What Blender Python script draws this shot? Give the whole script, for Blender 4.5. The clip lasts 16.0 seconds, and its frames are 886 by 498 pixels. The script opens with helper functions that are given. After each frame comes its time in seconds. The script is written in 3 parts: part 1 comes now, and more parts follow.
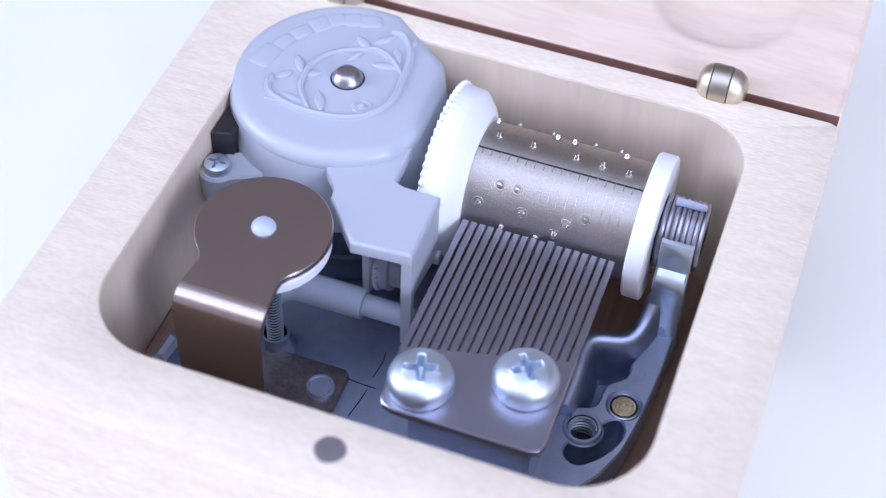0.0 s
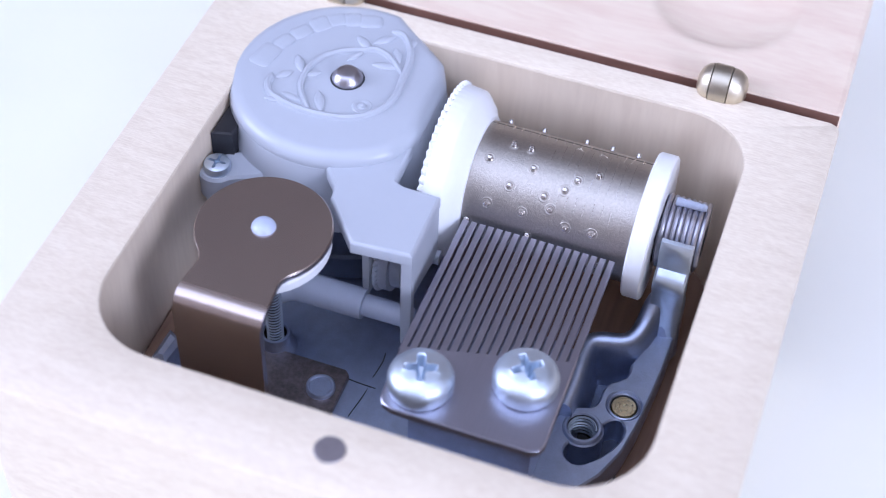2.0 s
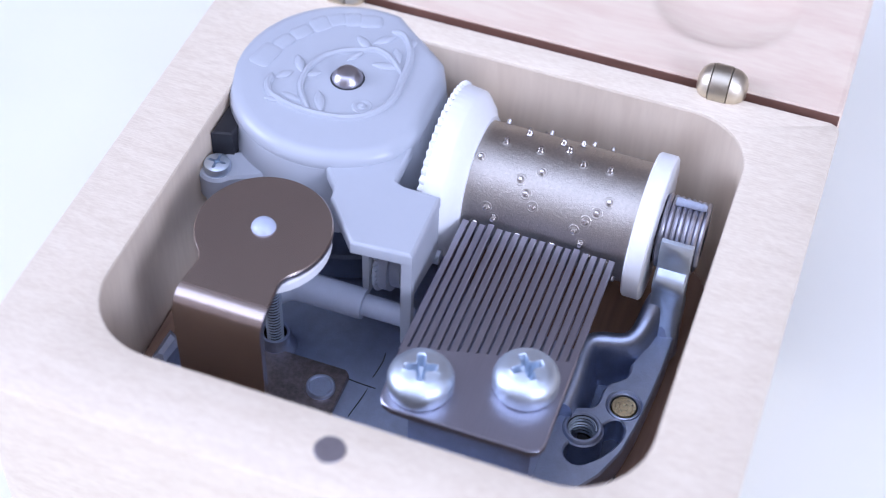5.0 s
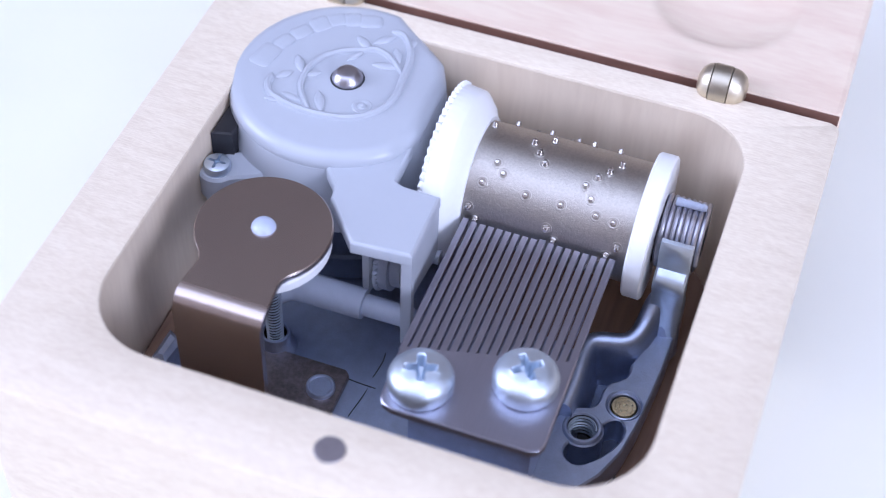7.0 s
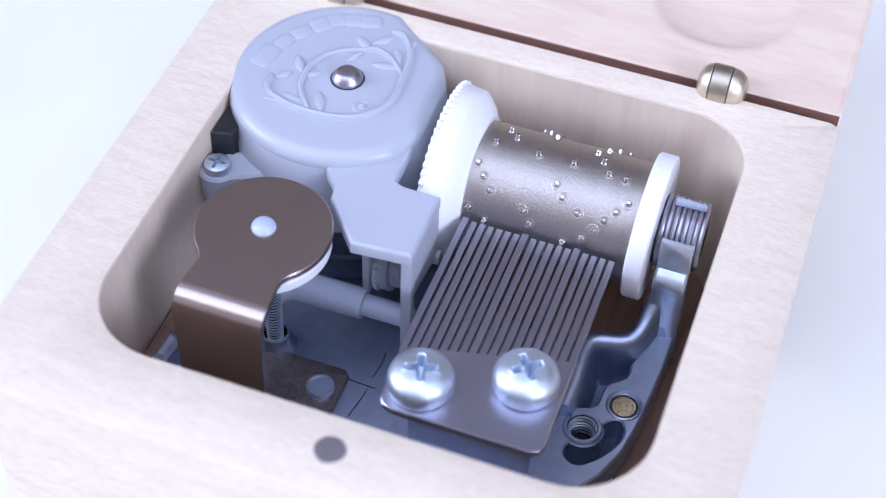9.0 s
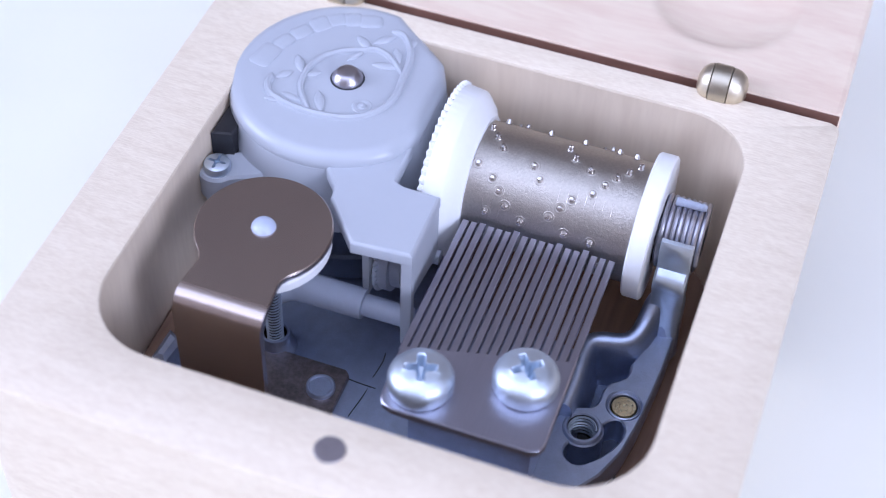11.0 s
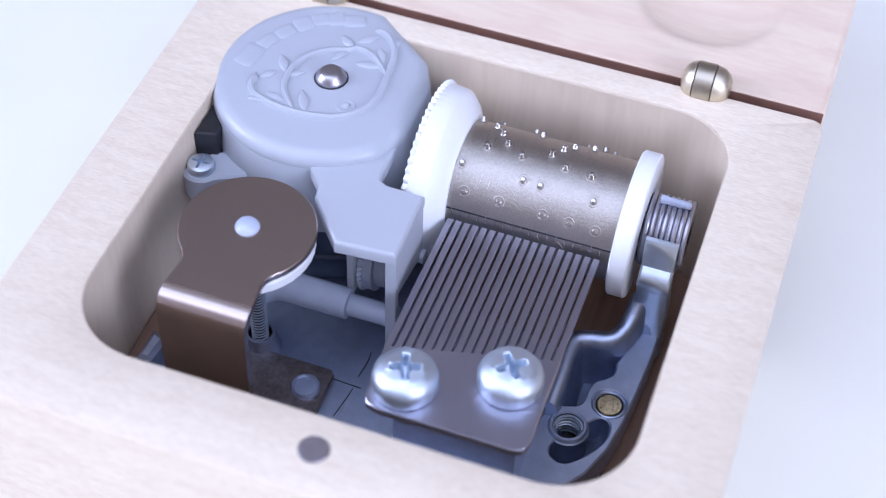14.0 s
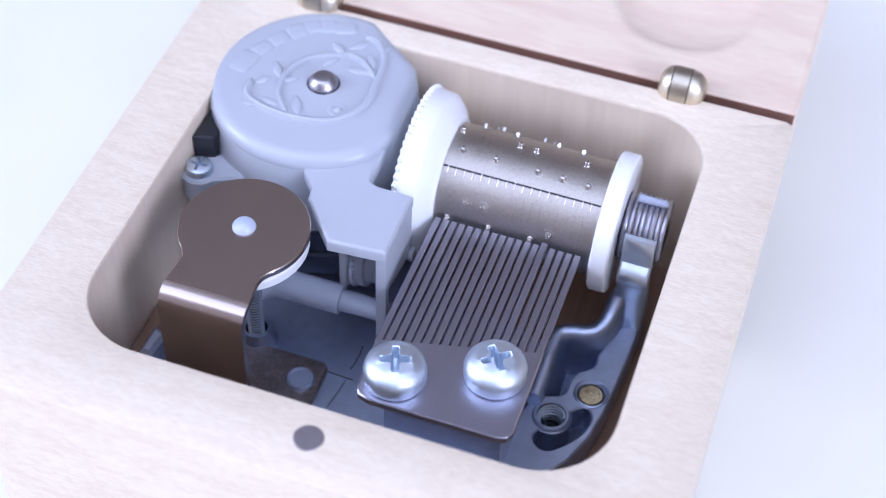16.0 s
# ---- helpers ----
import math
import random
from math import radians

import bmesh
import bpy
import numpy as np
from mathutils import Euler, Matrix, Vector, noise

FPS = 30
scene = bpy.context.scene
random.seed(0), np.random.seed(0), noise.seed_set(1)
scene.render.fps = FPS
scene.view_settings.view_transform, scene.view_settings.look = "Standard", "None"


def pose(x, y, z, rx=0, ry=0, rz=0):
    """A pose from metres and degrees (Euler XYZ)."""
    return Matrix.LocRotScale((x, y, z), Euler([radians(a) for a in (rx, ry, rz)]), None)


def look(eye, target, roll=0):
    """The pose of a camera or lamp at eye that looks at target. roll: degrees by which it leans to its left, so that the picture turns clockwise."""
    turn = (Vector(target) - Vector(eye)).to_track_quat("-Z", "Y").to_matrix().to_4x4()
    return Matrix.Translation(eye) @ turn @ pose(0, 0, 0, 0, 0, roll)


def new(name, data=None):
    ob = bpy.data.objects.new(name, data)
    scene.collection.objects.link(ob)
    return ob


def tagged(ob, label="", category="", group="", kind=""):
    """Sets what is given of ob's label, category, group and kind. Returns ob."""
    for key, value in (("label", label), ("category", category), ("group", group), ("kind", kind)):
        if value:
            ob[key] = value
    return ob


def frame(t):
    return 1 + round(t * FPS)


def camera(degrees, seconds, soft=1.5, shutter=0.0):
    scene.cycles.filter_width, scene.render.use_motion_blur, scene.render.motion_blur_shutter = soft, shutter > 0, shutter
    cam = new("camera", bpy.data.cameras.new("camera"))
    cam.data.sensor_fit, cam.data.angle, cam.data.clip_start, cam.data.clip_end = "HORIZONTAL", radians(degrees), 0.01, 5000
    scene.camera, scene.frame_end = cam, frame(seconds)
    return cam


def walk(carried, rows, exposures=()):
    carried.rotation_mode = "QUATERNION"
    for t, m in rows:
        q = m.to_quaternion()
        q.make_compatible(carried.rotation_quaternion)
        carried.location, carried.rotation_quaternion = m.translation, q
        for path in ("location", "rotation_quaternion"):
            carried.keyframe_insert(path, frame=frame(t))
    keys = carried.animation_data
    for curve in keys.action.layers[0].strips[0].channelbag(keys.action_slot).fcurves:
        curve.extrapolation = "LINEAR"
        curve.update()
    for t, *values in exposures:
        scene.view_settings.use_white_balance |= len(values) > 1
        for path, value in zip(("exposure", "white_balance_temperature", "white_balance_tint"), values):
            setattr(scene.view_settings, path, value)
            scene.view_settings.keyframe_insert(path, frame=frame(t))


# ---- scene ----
cam = camera(31.3, 16.0, 1.0)
cam.data.dof.use_dof = True
cam.data.dof.focus_distance = 0.168
cam.data.dof.aperture_fstop = 19.0

# seconds, eye in metres, yaw, pitch and roll in radians
HELD = (0.03346, -0.07654, 0.17952, 0.31311, -0.85464, 0.04150)
PATH = [
    (0.0, HELD), (11.9, HELD), (12.0, HELD),
    (12.1, (0.03362, -0.07651, 0.17942, 0.30982, -0.85404, 0.04266)),
    (12.5, (0.03362, -0.07651, 0.17942, 0.30982, -0.85404, 0.04266)),
    (13.0, (0.03362, -0.07651, 0.17942, 0.30982, -0.85404, 0.04266)),
    (13.5, (0.03357, -0.07653, 0.17900, 0.31064, -0.85276, 0.04311)),
    (13.75, (0.03360, -0.07651, 0.17905, 0.3100, -0.8530, 0.04305)),
    (14.0, (0.03420, -0.07629, 0.17935, 0.30523, -0.85420, 0.04253)),
    (14.4, (0.03425, -0.07625, 0.17932, 0.30410, -0.85425, 0.04250)),
    (14.5, (0.03440, -0.07612, 0.17920, 0.30118, -0.85435, 0.04222)),
    (15.0, (0.03439, -0.07616, 0.17918, 0.30120, -0.85449, 0.04229)),
    (15.25, (0.03585, -0.07915, 0.18350, 0.30210, -0.85680, 0.04066)),
    (15.5, (0.03657, -0.08062, 0.18564, 0.30254, -0.85795, 0.03985)),
    (16.0, (0.03625, -0.08065, 0.18548, 0.29926, -0.85778, 0.04239)),
]


def stand(x, y, z, yaw, pitch, roll):
    return Matrix.Translation((x, y, z)) @ Euler((math.pi / 2 + pitch, 0, yaw)).to_matrix().to_4x4() @ Matrix.Rotation(roll, 4, "Z")


walk(cam, [(t, stand(*p)) for t, p in PATH], [(0, 0.1, 5360, 23), (9.4, 0.1, 5360, 23), (11.3, 0.03, 5360, 23), (12.4, 0.04, 5360, 23), (15.0, 0.05, 5360, 23), (15.5, 0.09, 5360, 23), (16, 0.09, 5360, 23)])

# ---- light: a sky and three added soft lamps, all out of view ----
world = bpy.data.worlds.new("sky")
world.use_nodes = True
scene.world = world
wn = world.node_tree
sky = wn.nodes.new("ShaderNodeTexSky")
sky.sky_type, sky.sun_disc = "NISHITA", False
sky.sun_elevation, sky.sun_rotation = radians(45), radians(200)
wn.links.new(sky.outputs[0], wn.nodes["Background"].inputs[0])
wn.nodes["Background"].inputs[1].default_value = 0.1


def added_light(name, m, w, h, watts, colour=(0.90, 0.94, 1.0)):
    data = bpy.data.lights.new(name, "AREA")
    data.shape, data.size, data.size_y, data.energy, data.color = "RECTANGLE", w, h, watts, colour
    ob = new(name, data)
    ob.matrix_world = m
    return ob


# added lamps, not seen sources; assumed openings in walls and ceiling house them
added_light("added_lamp_west", look((-2.04, -0.75, 1.15), (0, -0.75, 1.15)), 1.1, 1.3, 50)
added_light("added_lamp_east", look((2.04, -1.3, 1.15), (0, -1.3, 1.15)), 0.9, 1.2, 56)
added_light("added_lamp_above", look((0.0, -0.7, 2.24), (0, -0.699, 0)), 3.4, 2.0, 38)

K = 0.001


# ---- materials ----
def mat(name, base, rough=0.5, metal=0.0, scale=400.0, vary=0.08, bump=0.05, stretch=(1, 1, 1), fine=4.0, coat=0.0, sss=0.0, ior=1.45, space="Object", spread=0.15):
    m = bpy.data.materials.new(name)
    m.use_nodes = True
    n, ln = m.node_tree.nodes, m.node_tree.links
    b = n["Principled BSDF"]
    b.inputs["Metallic"].default_value = metal
    b.inputs["IOR"].default_value = ior
    b.inputs["Coat Weight"].default_value = coat
    if sss:
        b.inputs["Subsurface Weight"].default_value = sss
        b.inputs["Subsurface Radius"].default_value = (0.002, 0.002, 0.002)
    tc = n.new("ShaderNodeTexCoord")
    mp = n.new("ShaderNodeMapping")
    mp.inputs["Scale"].default_value = stretch
    ln.new(tc.outputs[space], mp.inputs[0])
    big, small = n.new("ShaderNodeTexNoise"), n.new("ShaderNodeTexNoise")
    big.inputs["Scale"].default_value, small.inputs["Scale"].default_value = scale, scale * fine
    big.inputs["Detail"].default_value, small.inputs["Detail"].default_value = 5, 3
    for q in (big, small):
        ln.new(mp.outputs[0], q.inputs[0])
    mix = n.new("ShaderNodeMix")
    mix.inputs[0].default_value = 0.4
    ln.new(big.outputs[0], mix.inputs[2]), ln.new(small.outputs[0], mix.inputs[3])
    ramp = n.new("ShaderNodeValToRGB")
    ramp.color_ramp.elements[0].position, ramp.color_ramp.elements[1].position = 0.3, 0.7
    ramp.color_ramp.elements[0].color = (*[c * (1 - vary) for c in base], 1)
    ramp.color_ramp.elements[1].color = (*[min(1, c * (1 + vary)) for c in base], 1)
    ln.new(mix.outputs[0], ramp.inputs[0])
    ln.new(ramp.outputs[0], b.inputs["Base Color"])
    rr_ = n.new("ShaderNodeMapRange")
    rr_.inputs[1].default_value, rr_.inputs[2].default_value = 0.3, 0.7
    rr_.inputs[3].default_value, rr_.inputs[4].default_value = max(0.02, rough * (1 - spread)), min(1, rough * (1 + spread))
    ln.new(small.outputs[0], rr_.inputs[0])
    ln.new(rr_.outputs[0], b.inputs["Roughness"])
    bp = n.new("ShaderNodeBump")
    bp.inputs["Strength"].default_value, bp.inputs["Distance"].default_value = bump, 0.0002
    ln.new(mix.outputs[0], bp.inputs["Height"])
    ln.new(bp.outputs[0], b.inputs["Normal"])
    return m


def wood_mat(name, light, dark, grain=(1, 14, 14), fleck=0.4):
    m = bpy.data.materials.new(name)
    m.use_nodes = True
    n, ln = m.node_tree.nodes, m.node_tree.links
    b = n["Principled BSDF"]
    tc, mp = n.new("ShaderNodeTexCoord"), n.new("ShaderNodeMapping")
    mp.inputs["Scale"].default_value = grain
    ln.new(tc.outputs["Object"], mp.inputs[0])
    bend = n.new("ShaderNodeTexNoise")
    bend.inputs["Scale"].default_value, bend.inputs["Detail"].default_value = 25, 2
    ln.new(tc.outputs["Object"], bend.inputs[0])
    add = n.new("ShaderNodeMix")
    add.data_type, add.blend_type = "RGBA", "LINEAR_LIGHT"
    add.inputs[0].default_value = 0.02
    ln.new(mp.outputs[0], add.inputs[6]), ln.new(bend.outputs[1], add.inputs[7])
    g1, g2 = n.new("ShaderNodeTexNoise"), n.new("ShaderNodeTexNoise")
    g1.inputs["Scale"].default_value, g1.inputs["Detail"].default_value = 26, 6
    g2.inputs["Scale"].default_value, g2.inputs["Detail"].default_value = 150, 4
    ln.new(add.outputs[2], g1.inputs[0]), ln.new(add.outputs[2], g2.inputs[0])
    mix = n.new("ShaderNodeMix")
    mix.inputs[0].default_value = fleck
    ln.new(g1.outputs[0], mix.inputs[2]), ln.new(g2.outputs[0], mix.inputs[3])
    ramp = n.new("ShaderNodeValToRGB")
    e = ramp.color_ramp.elements
    e[0].position, e[1].position = 0.33, 0.6
    e[0].color, e[1].color = (*dark, 1), (*light, 1)
    ln.new(mix.outputs[0], ramp.inputs[0]), ln.new(ramp.outputs[0], b.inputs["Base Color"])
    b.inputs["Roughness"].default_value = 0.5
    b.inputs["Specular IOR Level"].default_value = 0.3
    bp = n.new("ShaderNodeBump")
    bp.inputs["Strength"].default_value, bp.inputs["Distance"].default_value = 0.5, 0.0001
    ln.new(mix.outputs[0], bp.inputs["Height"]), ln.new(bp.outputs[0], b.inputs["Normal"])
    return m


M_WOOD = wood_mat("maple", (0.76, 0.665, 0.525), (0.655, 0.55, 0.42), (7, 34, 34), 0.6)
M_LIDWOOD = wood_mat("pink_maple", (0.77, 0.64, 0.50), (0.70, 0.535, 0.42), (2.0, 12, 12), 0.4)
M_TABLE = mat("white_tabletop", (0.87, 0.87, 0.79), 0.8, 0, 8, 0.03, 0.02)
# tone of the added unseen walls, picked for the metal's brown reflections
M_WALL = mat("wall_paint", (0.32, 0.27, 0.24), 0.8, 0, 6, 0.05, 0.1)
M_CEIL = mat("ceiling_paint", (0.6, 0.58, 0.56), 0.8, 0, 6, 0.05, 0.1)
M_GREY = mat("grey_plastic", (0.435, 0.457, 0.505), 0.31, 0, 300, 0.01, 0.004, spread=0.02)
M_WHITE = mat("white_plastic", (0.82, 0.83, 0.84), 0.4, 0, 300, 0.02, 0.04, sss=0.1)
M_MILK = mat("milky_plastic", (0.44, 0.48, 0.58), 0.35, 0, 300, 0.05, 0.04, sss=0.2)
M_JEWEL = mat("bluish_bearing_plastic", (0.48, 0.53, 0.66), 0.25, 0, 300, 0.04, 0.02, sss=0.2)
M_BLACK = mat("black_plastic", (0.02, 0.02, 0.025), 0.5, 0, 300, 0.2, 0.1)
M_NICKEL = mat("nickel_sheet", (0.56, 0.475, 0.435), 0.25, 1, 60, 0.03, 0.0, fine=40.0, spread=0.03)
# the box maple again, darkened: shade of the well put into its colour
M_WELL_SHADE = wood_mat("maple_with_well_shade", (0.70, 0.59, 0.46), (0.63, 0.52, 0.40), (11, 11, 1.2))
# dark brown that stands for the shadow between box and lid
M_GAP_SHADE = wood_mat("gap_shade_wood", (0.22, 0.115, 0.085), (0.15, 0.075, 0.055))
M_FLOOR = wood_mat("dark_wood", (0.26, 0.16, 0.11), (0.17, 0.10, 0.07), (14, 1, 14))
M_DRUM = mat("champagne_metal", (0.49, 0.455, 0.41), 0.34, 1, 3600, 0.14, 0.36)
M_PIN = mat("raised_metal", (0.62, 0.59, 0.57), 0.2, 1, 900, 0.05, 0.05)
M_STEEL = mat("ground_steel", (0.43, 0.425, 0.51), 0.35, 1, 250, 0.07, 0.12, (30, 1, 1))
M_ZINC = mat("zinc_plated", (0.68, 0.755, 0.85), 0.47, 1, 700, 0.05, 0.05)
M_CAST = mat("zinc_casting", (0.48, 0.54, 0.69), 0.41, 1, 700, 0.12, 0.4, fine=9.0)
M_SPRING = mat("spring_wire", (0.48, 0.48, 0.54), 0.34, 1, 900, 0.06, 0.05)
M_RIVET = mat("dull_rivet_steel", (0.50, 0.48, 0.52), 0.36, 1, 700, 0.05, 0.04)
# barrel and worm steel; also the painted shade of the casting's pockets
M_BARREL = mat("dark_steel_and_pocket_shade", (0.10, 0.11, 0.14), 0.4, 1, 500, 0.15, 0.1)
M_BRASS = mat("brass", (0.72, 0.60, 0.36), 0.3, 1, 700, 0.15, 0.2)
M_HINGE = mat("pale_brass", (0.70, 0.63, 0.50), 0.42, 1, 400, 0.06, 0.05)
M_FOOT = mat("worn_dark_steel", (0.26, 0.22, 0.21), 0.38, 1, 700, 0.35, 0.2)
M_LEAF = mat("dull_brass", (0.52, 0.47, 0.37), 0.38, 1, 500, 0.08, 0.05)
M_MAGNET = mat("magnet_steel", (0.36, 0.33, 0.35), 0.5, 1, 900, 0.12, 0.2)
# near black for dark lines, and as painted shade inside the bores
M_DARK = mat("recess_shade_and_dark_line", (0.03, 0.03, 0.035), 0.7, 0, 300, 0.1, 0.1)


# ---- mesh helpers; all lengths in millimetres ----
def rounded(x0, x1, y0, y1, r, n=8):
    """A rounded rectangle; r may give the front and the back corners apart."""
    pts = []
    ra, rb = r if isinstance(r, tuple) else (r, r)
    for cx, cy, a0, r in ((x1 - rb, y1 - rb, 0, rb), (x0 + rb, y1 - rb, 90, rb), (x0 + ra, y0 + ra, 180, ra), (x1 - ra, y0 + ra, 270, ra)):
        for i in range(n + 1):
            a = radians(a0 + 90 * i / n)
            pts.append((cx + r * math.cos(a), cy + r * math.sin(a)))
    return pts


def circle(cx, cy, r, n=32):
    return [(cx + r * math.cos(2 * math.pi * i / n), cy + r * math.sin(2 * math.pi * i / n)) for i in range(n)]


def loft(loops, bm=None, bottom=True, top=True, ring=False, m=None):
    """Faces between loops of equal count; each loop is a list of (x, y, z)."""
    bm = bm or bmesh.new()
    rows = [[bm.verts.new((m @ Vector(p) if m else Vector(p)) * K) for p in loop] for loop in loops]
    if ring:
        rows.append(rows[0])
    for a, b in zip(rows, rows[1:]):
        for i in range(len(a)):
            j = (i + 1) % len(a)
            bm.faces.new((a[i], a[j], b[j], b[i]))
    if bottom and not ring:
        bm.faces.new(list(reversed(rows[0])))
    if top and not ring:
        bm.faces.new(rows[-1])
    return bm


def offset(poly, d):
    """A polygon (counter-clockwise) moved inwards by d."""
    out, n = [], len(poly)
    for i in range(n):
        p, q, s = Vector(poly[i - 1]), Vector(poly[i]), Vector(poly[(i + 1) % n])
        a, b = (q - p).normalized(), (s - q).normalized()
        na, nb = Vector((-a.y, a.x)), Vector((-b.y, b.x))
        k = na + nb
        k = k / max(0.4, 1 + na.dot(nb))
        out.append(tuple(q + k * d))
    return out


def prism(poly, z0, z1, bev=0.15, bm=None, m=None):
    """An upright prism with chamfered rims; poly is counter-clockwise."""
    at = lambda pts, z: [(x, y, z) for x, y in pts]  # noqa: E731
    small = offset(poly, bev)
    return loft([at(small, z0), at(poly, z0 + bev), at(poly, z1 - bev), at(small, z1)], bm, m=m)


def pierced(outer, holes, z0, z1, bev=0.15):
    """A prism with holes through it; outer is counter-clockwise, holes are too."""
    bm = bmesh.new()
    for z, sides in ((z1, 1), (z0, -1)):
        edges = []
        for poly in [offset(outer, bev)] + [offset(h, -bev) for h in holes]:
            vs = [bm.verts.new((x * K, y * K, z * K)) for x, y in poly]
            edges += [bm.edges.new((a, b)) for a, b in zip(vs, vs[1:] + vs[:1])]
        bmesh.ops.triangle_fill(bm, edges=edges, use_beauty=True)
    at = lambda pts, z: [(x, y, z) for x, y in pts]  # noqa: E731
    for k, poly in enumerate([outer] + holes):
        rim = offset(poly, -bev if k else bev)
        loft([at(rim, z0), at(poly, z0 + bev), at(poly, z1 - bev), at(rim, z1)], bm, False, False)
    bmesh.ops.remove_doubles(bm, verts=bm.verts, dist=1e-6)
    return bm


def lathe(profile, n=40, bm=None, m=None, caps=True):
    """Spin (radius, height) pairs about z."""
    loops = [[(r * math.cos(2 * math.pi * i / n), r * math.sin(2 * math.pi * i / n), z) for i in range(n)] for r, z in profile]
    return loft(loops, bm, caps, caps, m=m)


def tube(path, r, n=8, bm=None, m=None):
    pts = [Vector(p) for p in path]
    loops, up = [], Vector((0.0, 0.0, 1.0))
    first = (pts[1] - pts[0]).normalized()
    side = first.cross(up if abs(first.z) < 0.9 else Vector((1, 0, 0))).normalized()
    for i, p in enumerate(pts):
        d = (pts[min(i + 1, len(pts) - 1)] - pts[max(i - 1, 0)]).normalized()
        side = (side - d * side.dot(d)).normalized()
        b = d.cross(side)
        rad = r[i] if isinstance(r, (list, tuple)) else r
        loops.append([tuple(p + (side * math.cos(2 * math.pi * k / n) + b * math.sin(2 * math.pi * k / n)) * rad) for k in range(n)])
    return loft(loops, bm, m=m)


def smooth_mesh(bm, name, angle=35):
    bmesh.ops.recalc_face_normals(bm, faces=bm.faces)
    me = bpy.data.meshes.new(name)
    for f in bm.faces:
        f.smooth = True
    for e in bm.edges:
        if len(e.link_faces) == 2 and e.calc_face_angle(0) > radians(angle):
            e.smooth = False
    bm.to_mesh(me)
    bm.free()
    return me


def part(name, bm, material, parent=None, label="", m=None, angle=35):
    ob = new(name, smooth_mesh(bm, name, angle))
    ob.data.materials.append(material)
    if parent:
        ob.parent = parent
    if m:
        ob.matrix_basis = m
    if label:
        ob["label"] = label
    return ob


def again(name, ob, parent, m):
    """Another piece on the same mesh."""
    o = new(name, ob.data)
    o.parent, o.matrix_basis = parent, m
    return o


def thing(name, x, y, z, label, category, group="", kind=""):
    ob = new(name)
    ob.empty_display_size = 0.005
    ob.location = (x * K, y * K, z * K)
    return tagged(ob, label, category, group, kind)


def shift(x, y, z):
    return Matrix.Translation((x, y, z))


AXIS_X = Matrix.Rotation(math.pi / 2, 4, "Y")


# ---- the room, unseen and added to close in the light, and the table ----
def room():
    lo, hi, floor, top, t = -2.0, 2.0, -0.75, 2.2, 0.1
    def slab(name, x0, x1, y0, y1, z0, z1, material, label):
        bm = prism([(x0 / K, y0 / K), (x1 / K, y0 / K), (x1 / K, y1 / K), (x0 / K, y1 / K)], z0 / K, z1 / K, 0.5)
        return tagged(part(name, bm, material), label, "room", kind="structure")
    slab("floor", lo, hi, lo, hi, floor - t, floor, M_WALL, "plain brown floor of the room")
    def opened(name, at, ax, flat, hole, material, label):
        """A wall or ceiling with one opening through it: at and at + t along ax, flat and hole as (u0, u1, v0, v1)."""
        def rect(q, a):
            u0, u1, v0, v1 = q
            pts = [(u0, v0), (u1, v0), (u1, v1), (u0, v1)]
            return [tuple(c / K for c in ((a, u, v) if ax == "x" else (u, v, a))) for u, v in pts]
        bm = loft([rect(flat, at), rect(hole, at), rect(hole, at + t), rect(flat, at + t)], ring=True)
        return tagged(part(name, bm, material), label, "room", kind="structure")
    opened("ceiling", top, "z", (lo, hi, lo, hi), (-1.7, 1.7, -1.7, 0.3), M_CEIL, "plain pale unseen ceiling with an opening for the added top lamp")
    slab("wall_north", lo - t, hi + t, hi, hi + t, floor, top, M_WALL, "plain warm grey unseen wall added round the table")
    slab("wall_south", lo - t, hi + t, lo - t, lo, floor, top, M_WALL, "plain warm grey unseen wall added round the table")
    opened("wall_west", lo - t, "x", (lo, hi, floor, top), (-1.3, -0.2, 0.5, 1.8), M_WALL, "plain warm grey unseen wall with an opening for an added lamp")
    opened("wall_east", hi, "x", (lo, hi, floor, top), (-1.75, -0.85, 0.55, 1.75), M_WALL, "plain warm grey unseen wall with an opening for an added lamp")
    table = thing("table", 0, 200, 0, "bright white smooth tabletop under the music box", "table")
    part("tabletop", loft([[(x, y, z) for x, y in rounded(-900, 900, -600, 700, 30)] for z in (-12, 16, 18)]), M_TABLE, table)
    for x in (-820, 820):
        for y in (-520, 620):
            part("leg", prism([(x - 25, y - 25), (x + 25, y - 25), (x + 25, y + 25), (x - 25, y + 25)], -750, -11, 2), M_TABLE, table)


room()


# ---- the wooden box and its lid ----
RIM = 60.0


